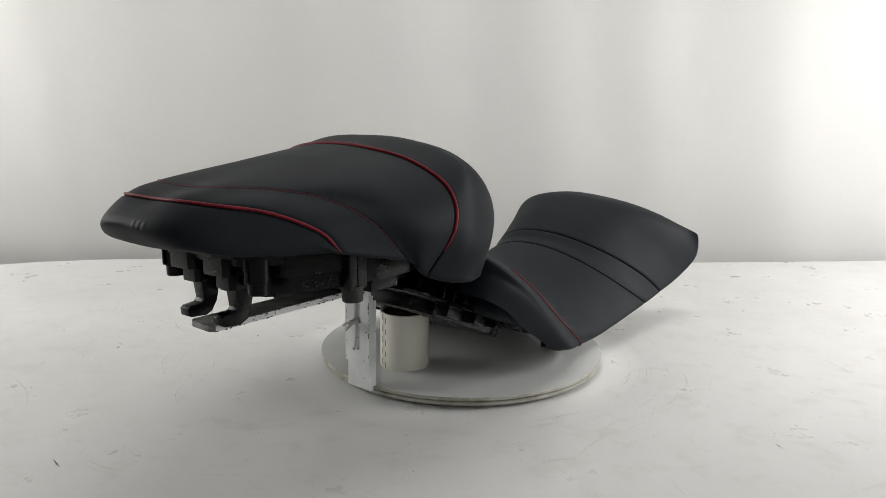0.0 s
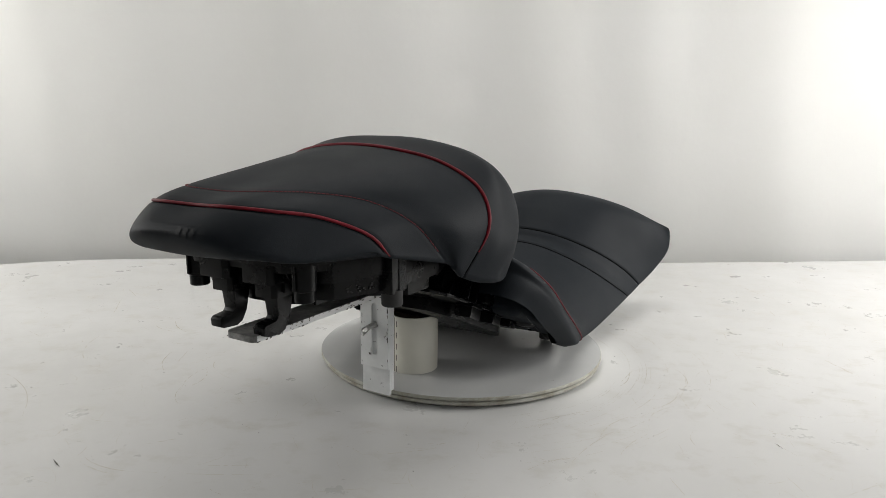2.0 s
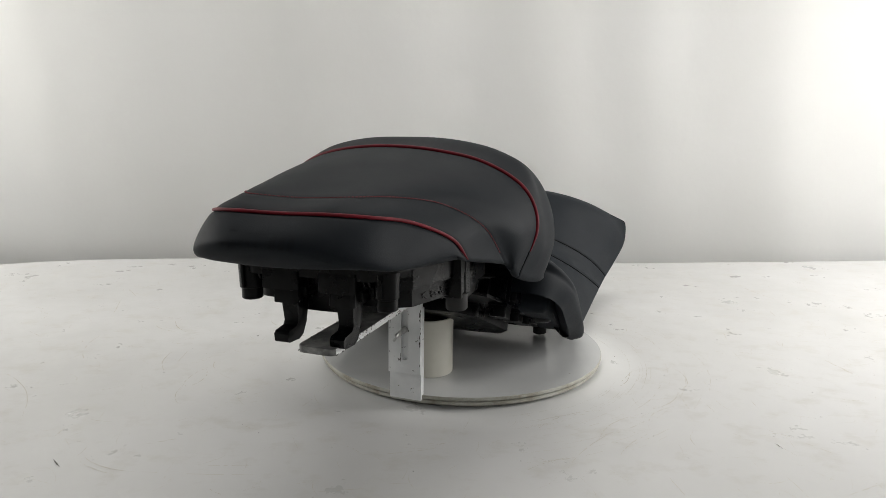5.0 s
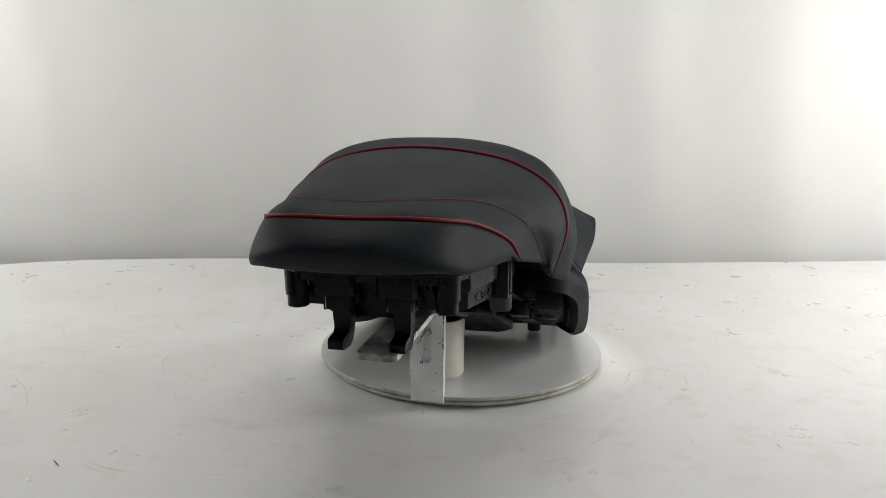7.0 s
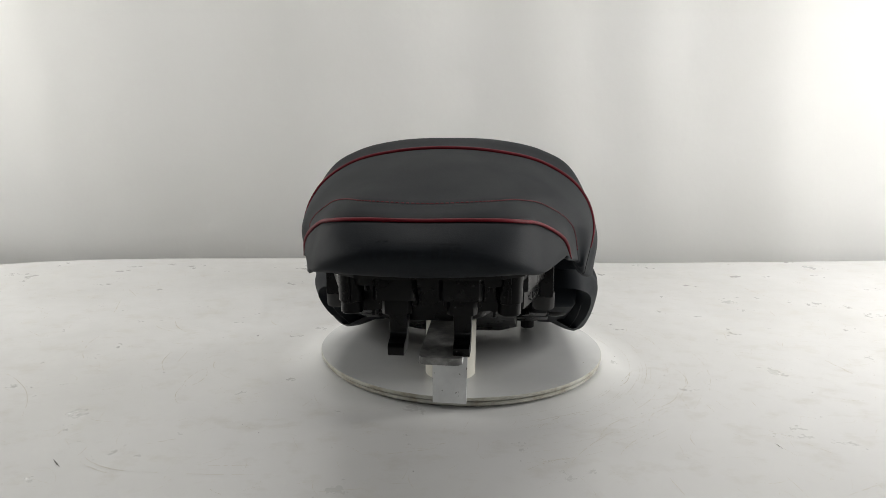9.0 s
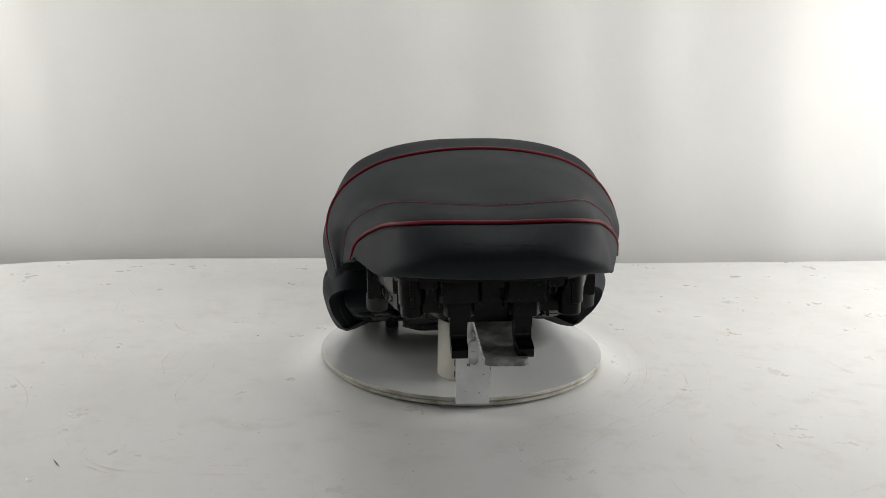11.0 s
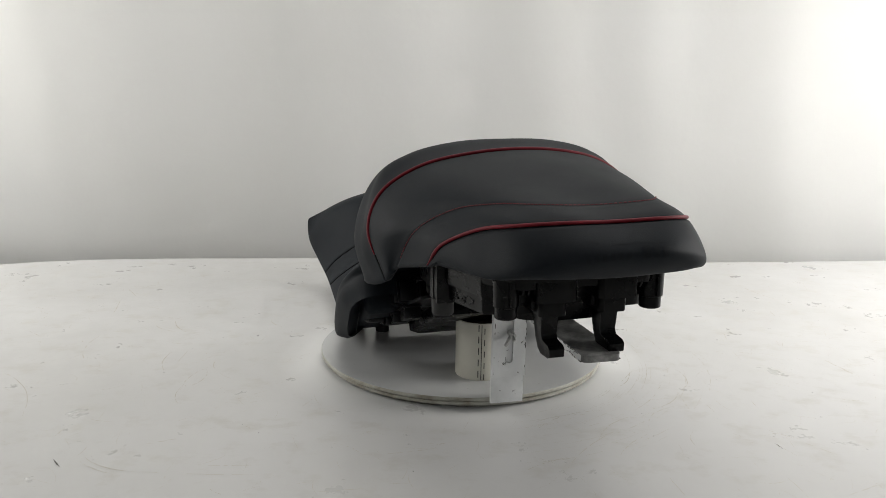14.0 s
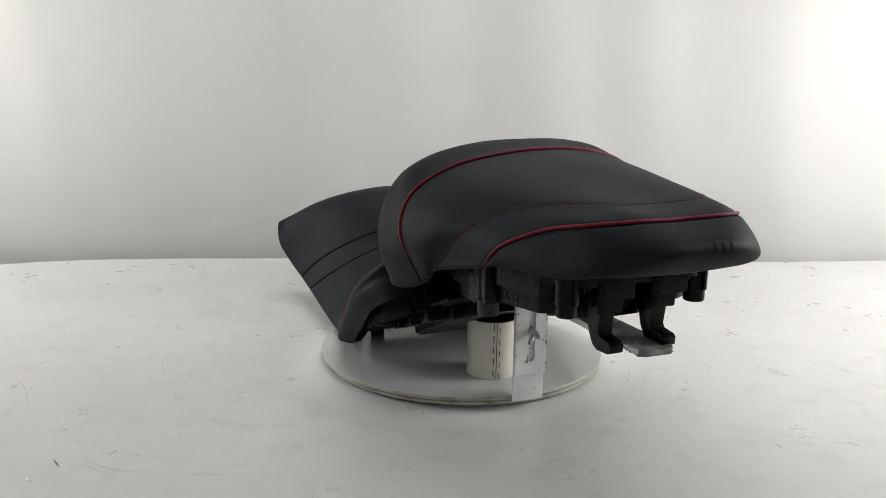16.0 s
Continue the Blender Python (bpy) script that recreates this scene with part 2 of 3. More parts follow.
def stitches(hoops, h, s0, s1, count, length, radius):
    """A row of single thread stitches that lie on the cover."""
    bm = bmesh.new()
    for i in range(count):
        a = s0 + (s1 - s0) * i / count
        b = a + (s1 - s0) / count * length
        pts = []
        for k in range(4):
            s = a + (b - a) * k / 3
            pts.append(on_loft(hoops, h, s) + outward(hoops, h, s) * (radius * (0.5 if k in (1, 2) else -0.4)))
        tube(pts, radius, 5, bm)
    return bm


# ---- room, unseen; ceiling, south and side walls stand close to bounce light ----
def plain(name, bm, mat, label, category, kind="structure"):
    return tagged(part(name, bm, mat), label, category, kind=kind)


FLOOR_Z = -0.76
plain("floor", box(-2.2, 2.2, -2.4, 1.8, FLOOR_Z - 0.1, FLOOR_Z), FLOOR, "grey concrete workshop floor under the table", "floor")
plain("ceiling", box(-2.2, 2.2, -2.4, 1.8, 1.9, 2.0), WALL, "plain off-white ceiling out of view, set low to bounce light", "ceiling")
plain("wall_north", box(-2.2, 2.2, 1.8, 1.9, FLOOR_Z, 1.9), WALL, "plain off-white wall behind the backdrop", "wall")
plain("wall_south", box(-2.2, 2.2, -2.5, -2.4, FLOOR_Z, 1.9), WALL, "plain off-white unseen wall facing the backdrop, set close to bounce light", "wall")
plain("wall_west", box(-2.3, -2.2, -2.5, 1.9, FLOOR_Z, 1.9), WALL, "plain off-white unseen side wall, set close to bounce light", "wall")
plain("wall_east", box(2.2, 2.3, -2.5, 1.9, FLOOR_Z, 1.9), WALL, "plain off-white unseen side wall, set close to bounce light", "wall")


def build_backdrop():
    """A white sheet that hangs in shallow folds behind the table and curves away below its edge."""
    bm = bmesh.new()
    nx, nz = 160, 140
    rows = []
    for k in range(nz + 1):
        z = -0.35 + 2.1 * k / nz
        row = []
        for i in range(nx + 1):
            x = -1.9 + 3.8 * i / nx
            fold = 0.020 * math.sin(x * 5.1 + 0.7) + 0.010 * math.sin(x * 11.3 + 2.0 + 0.6 * z) + 0.006 * math.sin(x * 23 + 3 * z)
            y = BACK_Y + 0.06 * x + fold * (0.35 + 0.65 * min(1, max(0, (z + 0.2) / 1.4))) + (2.5 * (-0.005 - z) ** 2 if z < -0.005 else 0.0)
            row.append(bm.verts.new((x, y, z)))
        rows.append(row)
    for a, b in zip(rows, rows[1:]):
        for i in range(nx):
            bm.faces.new((a[i], a[i + 1], b[i + 1], b[i]))
    bmesh.ops.solidify(bm, geom=bm.faces[:], thickness=0.003)
    return plain("backdrop", bm, SHEET, "white backdrop sheet hanging in shallow folds behind the table", "backdrop")


BACK_Y = 0.790
build_backdrop()


# ---- table ----
def build_table():
    table = thing("table", "large white laminate table with scratched and scuffed top", "table")
    # back edge, slightly askew, with one widely rounded corner
    back = [(-1.30, 0.02), (-1.20, 0.17), (-1.08, 0.31), (-0.97, 0.40), (-0.897, 0.444), (-0.83, 0.475), (-0.74, 0.503), (-0.60, 0.527), (-0.30, 0.560),
            (0.0, 0.567), (0.33, 0.573), (0.70, 0.622), (1.02, 0.672), (1.25, 0.705)]
    outline = back + [(1.33, 0.66), (1.35, -1.35), (1.30, -1.40), (-1.30, -1.40), (-1.35, -1.35), (-1.35, -0.10)]
    bm = prism([(x, y) for x, y in outline][::-1], "z", -0.034, 0.0)
    rim = [e for e in bm.edges if all(abs(v.co.z) < 1e-5 for v in e.verts)]
    bmesh.ops.bevel(bm, geom=rim, offset=0.004, segments=3, affect="EDGES", profile=0.5)
    part("top", bm, TABLE, table, "scratched white laminate top", smooth=30)
    for x in (-1.05, 1.15):
        for y in (-1.2, 0.1):
            part("leg", box(x - 0.03, x + 0.03, y - 0.03, y + 0.03, FLOOR_Z, -0.034, 0.004), TABLE_LEG, table)
    return table


TABLE_OB = build_table()


def build_turntable():
    tt = thing("turntable", "round grey-white turntable of two thin discs on the table", "turntable")
    part("bearing", lathe([(0.05, 0.0005), (0.11, 0.0005), (0.11, 0.0038), (0.05, 0.0038), (0.05, 0.0005)], 48), DARK, tt)
    part("lower_disc", lathe([(0.0005, 0.0036), (0.1762, 0.0036), (0.1772, 0.0046), (0.1772, 0.0076), (0.1762, 0.0084), (0.0005, 0.0084)], 128, 0.0012, -0.0006), [EDGE], tt, "yellowed worn lower board")
    # disc coloured dark to paint the shade in the gap between the boards
    part("gap_shade", lathe([(0.0005, 0.0082), (0.1745, 0.0082), (0.1745, 0.0100), (0.0005, 0.0100)], 96), DARK, tt)
    bm = lathe([(0.0005, 0.0098), (0.1792, 0.0098), (0.1800, 0.0106), (0.1800, 0.0132), (0.1794, DISC), (0.0005, DISC)], 160)
    bm.normal_update()
    for f in bm.faces:
        f.material_index = 1 if abs(f.normal.z) < 0.9 else 0
    part("upper_disc", bm, [BOARD, EDGE], tt, "grey-white upper board with small specks")
    return tt


def build_pipe():
    ob = thing("plastic_pipe", "short cream plastic pipe standing upright under the seat", "pipe")
    cx, cy, z0, z1 = PIPE[0], PIPE[1], DISC, DISC + PIPE[2]
    part("pipe_wall", lathe([(0.0262, z0), (0.0286, z0), (0.0290, z0 + 0.0006), (0.0290, z1 - 0.0006), (0.0286, z1), (0.0264, z1), (0.0260, z1 - 0.0006), (0.0260, z0 + 0.0006), (0.0262, z0)], 72, cx, cy), PVC, ob)
    part("inner_liner", lathe([(0.0005, z0 + 0.05), (0.0255, z0 + 0.05), (0.0259, z1 - 0.001), (0.0254, z1 - 0.001), (0.0252, z0 + 0.0515), (0.0005, z0 + 0.0515)], 48, cx, cy), PVC_IN, ob, "dark brown inside of the pipe")
    # printed seam line and dashes down the wall
    bm = bmesh.new()

    def dash(ang, za, zb, w):
        pts = []
        for a in (ang - w, ang + w):
            for z in (za, zb):
                pts.append(bm.verts.new((cx + 0.02915 * math.cos(a), cy + 0.02915 * math.sin(a), z)))
        bm.faces.new((pts[0], pts[2], pts[3], pts[1]))

    a0 = radians(PIPE[3])
    dash(a0, z0 + 0.001, z1 - 0.001, 0.014)
    for k in range(5):
        dash(a0 - 0.115, z0 + 0.004 + k * 0.0135, z0 + 0.012 + k * 0.0135, 0.018)
        dash(a0 + 0.115, z0 + 0.001 + k * 0.0135, z0 + 0.008 + k * 0.0135, 0.016)
    tagged(part("printing", bm, INK, ob, "black printed dashes", smooth=0), kind="stuff")
    return ob


PIPE = (-0.0148, -0.1034, 0.067, -110)


def build_bracket():
    """A bent steel support: a slotted upright on the disc's rim and a flat arm under the seat."""
    ob = thing("steel_bracket", "white painted steel bracket with slot and wing bolt", "bracket")
    M = pose(-0.0048, 0, DISC) @ pose(0, 0, 0, 0, 0, -5.0)
    u0, u1, v = -0.0140, 0.0225, -0.1885
    # foot plate clamped against the rim
    part("foot_plate", box(u0 + 0.0003, u1 - 0.0003, -0.1852, -0.1816, -0.0042, 0.1040, 0.0005), STEEL, ob, place=M)
    # upright with a rounded slot
    bm = bmesh.new()
    z0, z1, s0, s1, sc, sr = 0.026, 0.1130, 0.0446, 0.0945, 0.0046, 0.0040
    inner = [(sc + sr * math.cos(a), s1 + sr * math.sin(a)) for a in [math.pi * k / 8 for k in range(9)]] + [(sc + sr * math.cos(a), s0 + sr * math.sin(a)) for a in [math.pi + math.pi * k / 8 for k in range(9)]]
    outer = []
    for x, z in inner:
        end, far = (s1, z1 - s1) if z >= (s0 + s1) / 2 else (s0, z0 - s0)
        across, along = (x - sc) / sr, abs(z - end) / sr
        reach = max(abs(across), along)
        across, along = across / reach, along / reach
        outer.append((sc + across * (u1 - sc if across > 0 else sc - u0), end + along * far))
    n = len(inner)
    for y, flip in ((v, False), (v + 0.003, True)):
        a = [bm.verts.new((x, y, z)) for x, z in inner]
        b = [bm.verts.new((x, y, z)) for x, z in outer]
        for k in range(n):
            f = (a[k], a[(k + 1) % n], b[(k + 1) % n], b[k])
            bm.faces.new(f if flip else f[::-1])
        if flip:
            for k in range(n):
                bm.faces.new((a[k], a[(k + 1) % n], a0[(k + 1) % n], a0[k]))
                bm.faces.new((b[k], b[(k + 1) % n], b0[(k + 1) % n], b0[k]))
        a0, b0 = a, b
    part("upright", bm, STEEL, ob, "chipped white slotted upright", smooth=0, place=M)
    part("flange", box(u1 - 0.0026, u1 - 0.0004, -0.1814, -0.1768, 0.0005, 0.098, 0.0005), STEEL, ob, place=M)
    # bolt hole: a flat dark disc on the plate stands in for its shaded inside
    notch = [(u1 - 0.0095 + 0.0034 * math.cos(q), 0.1085 + 0.0034 * math.sin(q)) for q in [2 * math.pi * k / 14 for k in range(14)]]
    bm = bmesh.new()
    bm.faces.new([bm.verts.new((x, v - 0.0003, z)) for x, z in notch])
    part("bolt_hole_shade", bm, DARK, ob, "flat dark disc painting the shade inside an empty bolt hole", smooth=0, place=M)
    # arm, sides painted white, top worn
    x0, x1, y0, y1, rr = -0.0062, 0.0274, -0.3845, v + 0.012, 0.006
    outline = [(x1, y1), (x0, y1)]
    outline += [(x0 + rr - rr * math.cos(a), y0 + rr - rr * math.sin(a)) for a in [math.pi / 2 * k / 5 for k in range(6)]]
    outline += [(x1 - rr + rr * math.sin(a), y0 + rr - rr * math.cos(a)) for a in [math.pi / 2 * k / 5 for k in range(6)]]
    bm = prism(outline, "z", 0.1132, 0.1186)
    bm.normal_update()
    for f in bm.faces:
        f.material_index = 0 if abs(f.normal.x) > 0.9 else 1
    part("arm", bm, [STEEL, WORN], ob, "worn grey flat arm with chipped white edges", smooth=30, place=M)
    # wing bolt through the slot
    bolt = part("wing_bolt", lathe([(0.0003, -0.002), (0.0034, -0.002), (0.0034, 0.0035), (0.0026, 0.0045), (0.0026, 0.011), (0.0003, 0.0115)], 20), ZINC, ob, "zinc wing bolt", place=M @ pose(sc, v - 0.001, 0.0745, 90, 0, 0))
    blade = [(0.0010, -0.0020), (0.006, -0.0026), (0.0120, -0.0026), (0.0150, -0.0010), (0.0150, 0.0010), (0.0120, 0.0022), (0.006, 0.0018), (0.0010, 0.0020)]
    hub = M @ pose(sc, v - 0.0045, 0.0745)
    part("wing", prism(blade, "x", -0.0012, 0.0012, 0.0006), ZINC, bolt, place=hub @ pose(0, 0, 0, 0, 0, 172) @ pose(0, 0, 0, -8, 0, 0))
    part("wing", prism(blade, "x", -0.0012, 0.0012, 0.0006), ZINC, bolt, place=hub @ pose(0, 0, 0, 0, 38, 0) @ pose(0, 0, 0, -112, 0, 0))
    # chipped patches where the paint is gone
    bm = bmesh.new()
    rnd = random.Random(5)
    for k in range(26):
        x, z = (u0 + 0.0010 if rnd.random() < 0.4 else u1 - 0.0012) + rnd.uniform(-0.0004, 0.0012), rnd.uniform(0.028, 0.108)
        if rnd.random() < 0.25:
            x = sc + rnd.choice((-1, 1)) * (sr + 0.0006)
        w, hgt = rnd.uniform(0.0003, 0.0008), rnd.uniform(0.0008, 0.0035)
        vs = [bm.verts.new((x + w * math.cos(a) * rnd.uniform(0.6, 1.1), v - 0.0002, z + hgt * math.sin(a) * rnd.uniform(0.6, 1.1))) for a in [2 * math.pi * q / 7 for q in range(7)]]
        bm.faces.new(vs)
    for k in range(70):
        y, z = rnd.uniform(y0 + 0.004, y1 - 0.004), rnd.choice((0.1136, 0.1182)) + rnd.uniform(-0.0002, 0.0002)
        if rnd.random() < 0.25:
            z = rnd.uniform(0.1140, 0.1178)
        w, hgt = rnd.uniform(0.0006, 0.0032), rnd.uniform(0.0003, 0.0010)
        for side, at in ((1, x1 + 0.0002), (-1, x0 - 0.0002)):
            bm.faces.new([bm.verts.new((at, y + w * math.cos(q) * rnd.uniform(0.5, 1.1), z + hgt * math.sin(q) * rnd.uniform(0.5, 1.1))) for q in [side * 2 * math.pi * c / 7 for c in range(7)]])
    tagged(part("chips", bm, DARK, ob, "bare dark paint chips", smooth=0, place=M), kind="stuff")
    return ob


# ---- rider seat ----
nose_hem = hoop((0, -0.409, 0.192), (0.027, -0.41, 0.192), (0.049, -0.407, 0.193), (0.066, -0.386, 0.189), (0.079, -0.35, 0.182), (0.1, -0.306, 0.181))
nose_under = hoop((0, -0.426, 0.192), (0.03, -0.427, 0.193), (0.055, -0.423, 0.193), (0.073, -0.399, 0.189), (0.088, -0.357, 0.183), (0.110, -0.31, 0.183))
nose = hoop((0, -0.44, 0.212), (0.039, -0.438, 0.21), (0.069, -0.422, 0.202), (0.086, -0.393, 0.191), (0.098, -0.358, 0.188), (0.108, -0.323, 0.187))
nose_piping = hoop((0, -0.412, 0.229), (0.038, -0.414, 0.23), (0.066, -0.399, 0.227), (0.085, -0.364, 0.219), (0.105, -0.33, 0.202), (0.113, -0.312, 0.182))
stitch_line = hoop((0, -0.382, 0.237), (0.044, -0.383, 0.239), (0.068, -0.351, 0.236), (0.091, -0.309, 0.226), (0.116, -0.278, 0.204), (0.126, -0.243, 0.166))
seat_dip = hoop((0, -0.296, 0.255), (0.043, -0.289, 0.253), (0.084, -0.272, 0.244), (0.117, -0.251, 0.222), (0.136, -0.235, 0.193), (0.132, -0.233, 0.158))
arch_piping = hoop((0, -0.214, 0.267), (0.051, -0.211, 0.263), (0.095, -0.198, 0.251), (0.13, -0.187, 0.226), (0.144, -0.196, 0.191), (0.134, -0.224, 0.15))
bolster = hoop((0, -0.159, 0.273), (0.05, -0.159, 0.271), (0.096, -0.155, 0.26), (0.128, -0.154, 0.237), (0.149, -0.178, 0.18), (0.14, -0.207, 0.143))
bolster_back = hoop((0, -0.12, 0.245), (0.057, -0.121, 0.242), (0.106, -0.123, 0.231), (0.138, -0.127, 0.205), (0.152, -0.152, 0.172), (0.146, -0.187, 0.139))
rear_hem = hoop((0, -0.103, 0.115), (0.042, -0.107, 0.116), (0.08, -0.113, 0.121), (0.112, -0.126, 0.13), (0.137, -0.145, 0.136), (0.146, -0.169, 0.137))
RIDER = [nose_hem, nose_under, nose, nose_piping, stitch_line, seat_dip, arch_piping, bolster, bolster_back, rear_hem]

flap_hem = hoop((0, -0.135, 0.110), (0.07, -0.138, 0.110), (0.130, -0.146, 0.113), (0.152, -0.126, 0.099), (0.154, -0.084, 0.067), (0.149, -0.034, 0.031))
flap = hoop((0, -0.122, 0.136), (0.07, -0.124, 0.138), (0.128, -0.132, 0.137), (0.160, -0.104, 0.113), (0.165, -0.055, 0.071), (0.160, 0.002, 0.021))
flap_piping = hoop((0, -0.100, 0.147), (0.065, -0.102, 0.149), (0.124, -0.112, 0.149), (0.153, -0.078, 0.116), (0.156, -0.022, 0.069), (0.146, 0.056, 0.011))
saddle = hoop((0, 0.060, 0.100), (0.034, 0.060, 0.096), (0.068, 0.056, 0.083), (0.101, 0.060, 0.065), (0.127, 0.082, 0.039), (0.142, 0.125, 0.010))
front_seam = hoop((0, 0.161, 0.111), (0.038, 0.166, 0.106), (0.074, 0.18, 0.091), (0.105, 0.202, 0.07), (0.129, 0.229, 0.046), (0.143, 0.256, 0.025))
back_seam = hoop((0, 0.188, 0.126), (0.038, 0.195, 0.121), (0.074, 0.214, 0.107), (0.106, 0.242, 0.086), (0.131, 0.274, 0.06), (0.146, 0.301, 0.034))
hump = hoop((0, 0.23, 0.155), (0.042, 0.237, 0.149), (0.081, 0.258, 0.132), (0.114, 0.29, 0.107), (0.14, 0.325, 0.078), (0.154, 0.356, 0.05))
crest = hoop((0, 0.273, 0.173), (0.044, 0.28, 0.168), (0.085, 0.302, 0.156), (0.12, 0.333, 0.136), (0.148, 0.367, 0.109), (0.164, 0.395, 0.077))
tail = hoop((0, 0.329, 0.164), (0.036, 0.332, 0.161), (0.071, 0.343, 0.153), (0.104, 0.359, 0.141), (0.134, 0.378, 0.125), (0.161, 0.396, 0.11))
tail_hem = hoop((0, 0.321, 0.132), (0.032, 0.325, 0.129), (0.062, 0.335, 0.121), (0.091, 0.352, 0.108), (0.116, 0.371, 0.093), (0.138, 0.388, 0.078))


def curled(half_hoop, inn, down, lift):
    """The hoop with both its ends turned in under the flap."""
    a, b = half_hoop[0], half_hoop[-1]
    turned = [np.array((p[0] - math.copysign(inn, p[0]), p[1], p[2] - down)) for p in (a, b)]
    raised = [np.array((p[0], p[1], p[2] + lift)) for p in (a, b)]
    return [turned[0], raised[0]] + half_hoop[1:-1] + [raised[1], turned[1]]


flap_hem, flap = curled(flap_hem, 0.006, -0.002, 0.005), curled(flap, 0.013, 0.002, 0.006)
flap_piping, saddle = curled(flap_piping, 0.010, 0.002, 0.005), curled(saddle, 0.007, 0.002, 0.003)
front_seam, back_seam, hump, crest, tail, tail_hem = [curled(c, 0.004, 0.002, 0.0) for c in (front_seam, back_seam, hump, crest, tail, tail_hem)]
PILLION = [flap_hem, flap, flap_piping, saddle, front_seam, back_seam, hump, crest, tail, tail_hem]


def pan_outline(points):
    return points + [(-x, y) for x, y in points[::-1]]


def build_rider_seat():
    seat = thing("rider_seat", "black vinyl motorcycle rider seat with red piping", "motorcycle seat")
    part("cover", cover(RIDER, [(3, 0.0012, 0.07), (4, 0.0008, 0.045), (6, 0.0012, 0.05)]), VINYL, seat, "black grained vinyl cover", smooth=80, place=SEAT)
    part("front_piping", cord(RIDER, 3, 0.0014, lift=0.0002), PIPING, seat, "red piping across the nose", 80, SEAT)
    part("rear_piping", cord(RIDER, 6, 0.0017, -0.90, 0.90, lift=0.0002), PIPING, seat, "red piping arched over the seat", 80, SEAT)
    part("stitching", stitches(RIDER, 4, -0.95, 0.95, 120, 0.62, 0.00042), THREAD, seat, "fine red stitching", 80, SEAT)
    part("hem_seam", cord(RIDER, 6, 0.0008, 0.90, 0.995, 24, -0.0006), SEAM, seat, "", 80, SEAT)
    part("hem_seam", cord(RIDER, 6, 0.0008, -0.995, -0.90, 24, -0.0006), SEAM, seat, "", 80, SEAT)
    # embossed maker's mark, as a row of plain blocks with a thin rule above
    for h0, h1, a, b in EMBLEM:
        bm, steps, rows = bmesh.new(), 4, []
        for hh in [h0 + (h1 - h0) * k / 6 for k in range(7)]:
            rows.append([bm.verts.new(on_loft(RIDER, hh, a + (b - a) * k / steps) + outward(RIDER, hh, a + (b - a) * k / steps) * 0.0004) for k in range(steps + 1)])
        for low, high in zip(rows, rows[1:]):
            for k in range(steps):
                bm.faces.new((low[k], low[k + 1], high[k + 1], high[k]))
        part("emblem", bm, EMBOSS, seat, "small embossed black mark", 80, SEAT)
    # moulded base pan
    top = pan_outline([(0.052, -0.374), (0.064, -0.366), (0.078, -0.340), (0.090, -0.300), (0.099, -0.250), (0.108, -0.210), (0.114, -0.165), (0.095, -0.125)])
    part("base_pan", prism(top, "z", 0.1715, 0.192, 0.003), PLASTIC, seat, "black moulded plastic base pan", 40, SEAT)
    skirt = pan_outline([(0.058, -0.345), (0.074, -0.338), (0.089, -0.292), (0.096, -0.250), (0.096, -0.205), (0.070, -0.140)])
    part("pan_skirt", prism(skirt, "z", 0.1440, 0.176, 0.004), PLASTIC, seat, "", 40, SEAT)
    wall = pan_outline([(0.058, -0.352), (0.077, -0.343), (0.0925, -0.294), (0.0955, -0.264)])
    part("upper_wall", prism(wall, "z", 0.1600, 0.1850, 0.0030), PLASTIC, seat, "", 40, SEAT)
    belly = pan_outline([(0.030, -0.236), (0.046, -0.225), (0.048, -0.200), (0.035, -0.186)])
    part("pan_belly", prism(belly, "z", 0.1190, 0.150, 0.006), PLASTIC, seat, "", 40, SEAT)
    bowl = pan_outline([(0.020, -0.343), (0.040, -0.332), (0.050, -0.312), (0.042, -0.292), (0.020, -0.282)])
    part("pan_bowl", prism(bowl, "z", 0.1345, 0.176, 0.006), PLASTIC, seat, "", 40, SEAT)
    for sg in (-1, 1):
        boss = part("front_boss", lathe([(0.0003, 0.1475), (0.0080, 0.1475), (0.0088, 0.1483), (0.0089, 0.1570), (0.0101, 0.1576), (0.0110, 0.190), (0.0003, 0.190)], 28, sg * 0.0620, -0.3605), PLASTIC, seat, "round black plastic boss", 40, SEAT)
        part("boss_fin", box(sg * 0.0620 - 0.0012, sg * 0.0620 + 0.0012, -0.3735, -0.3475, 0.1590, 0.1880, 0.0006), PLASTIC, boss, "", 40, SEAT)
        c = sg * 0.0255
        block = [(c - 0.0172, -0.345), (c - 0.0172, -0.374), (c - 0.0135, -0.3795), (c + 0.0135, -0.3795), (c + 0.0172, -0.374), (c + 0.0172, -0.345)]
        part("hook_block", prism(block, "z", 0.1615, 0.188, 0.0020), PLASTIC, seat, "", 40, SEAT)
        collar = [(c - 0.0118, -0.340), (c - 0.0118, -0.366), (c - 0.0090, -0.3705), (c + 0.0090, -0.3705), (c + 0.0118, -0.366), (c + 0.0118, -0.340)]
        part("hook_collar", prism(collar, "z", 0.1480, 0.166, 0.0014), PLASTIC, seat, "", 40, SEAT)
        hook = [(-0.3650, 0.160), (-0.3420, 0.160), (-0.3425, 0.148), (-0.3470, 0.1270), (-0.3525, 0.1178), (-0.3590, 0.1150), (-0.3740, 0.1160), (-0.3770, 0.1175), (-0.3775, 0.1240), (-0.3745, 0.1262), (-0.3630, 0.1275), (-0.3605, 0.1310), (-0.3625, 0.148)]
        bm = prism(hook, "x", c - 0.0064, c + 0.0064, 0.0009)
        for q in bm.verts:
            q.co.x = c + (q.co.x - c) * (1.0 + 0.18 * min(1, max(0, (q.co.z - 0.122) / 0.03)))
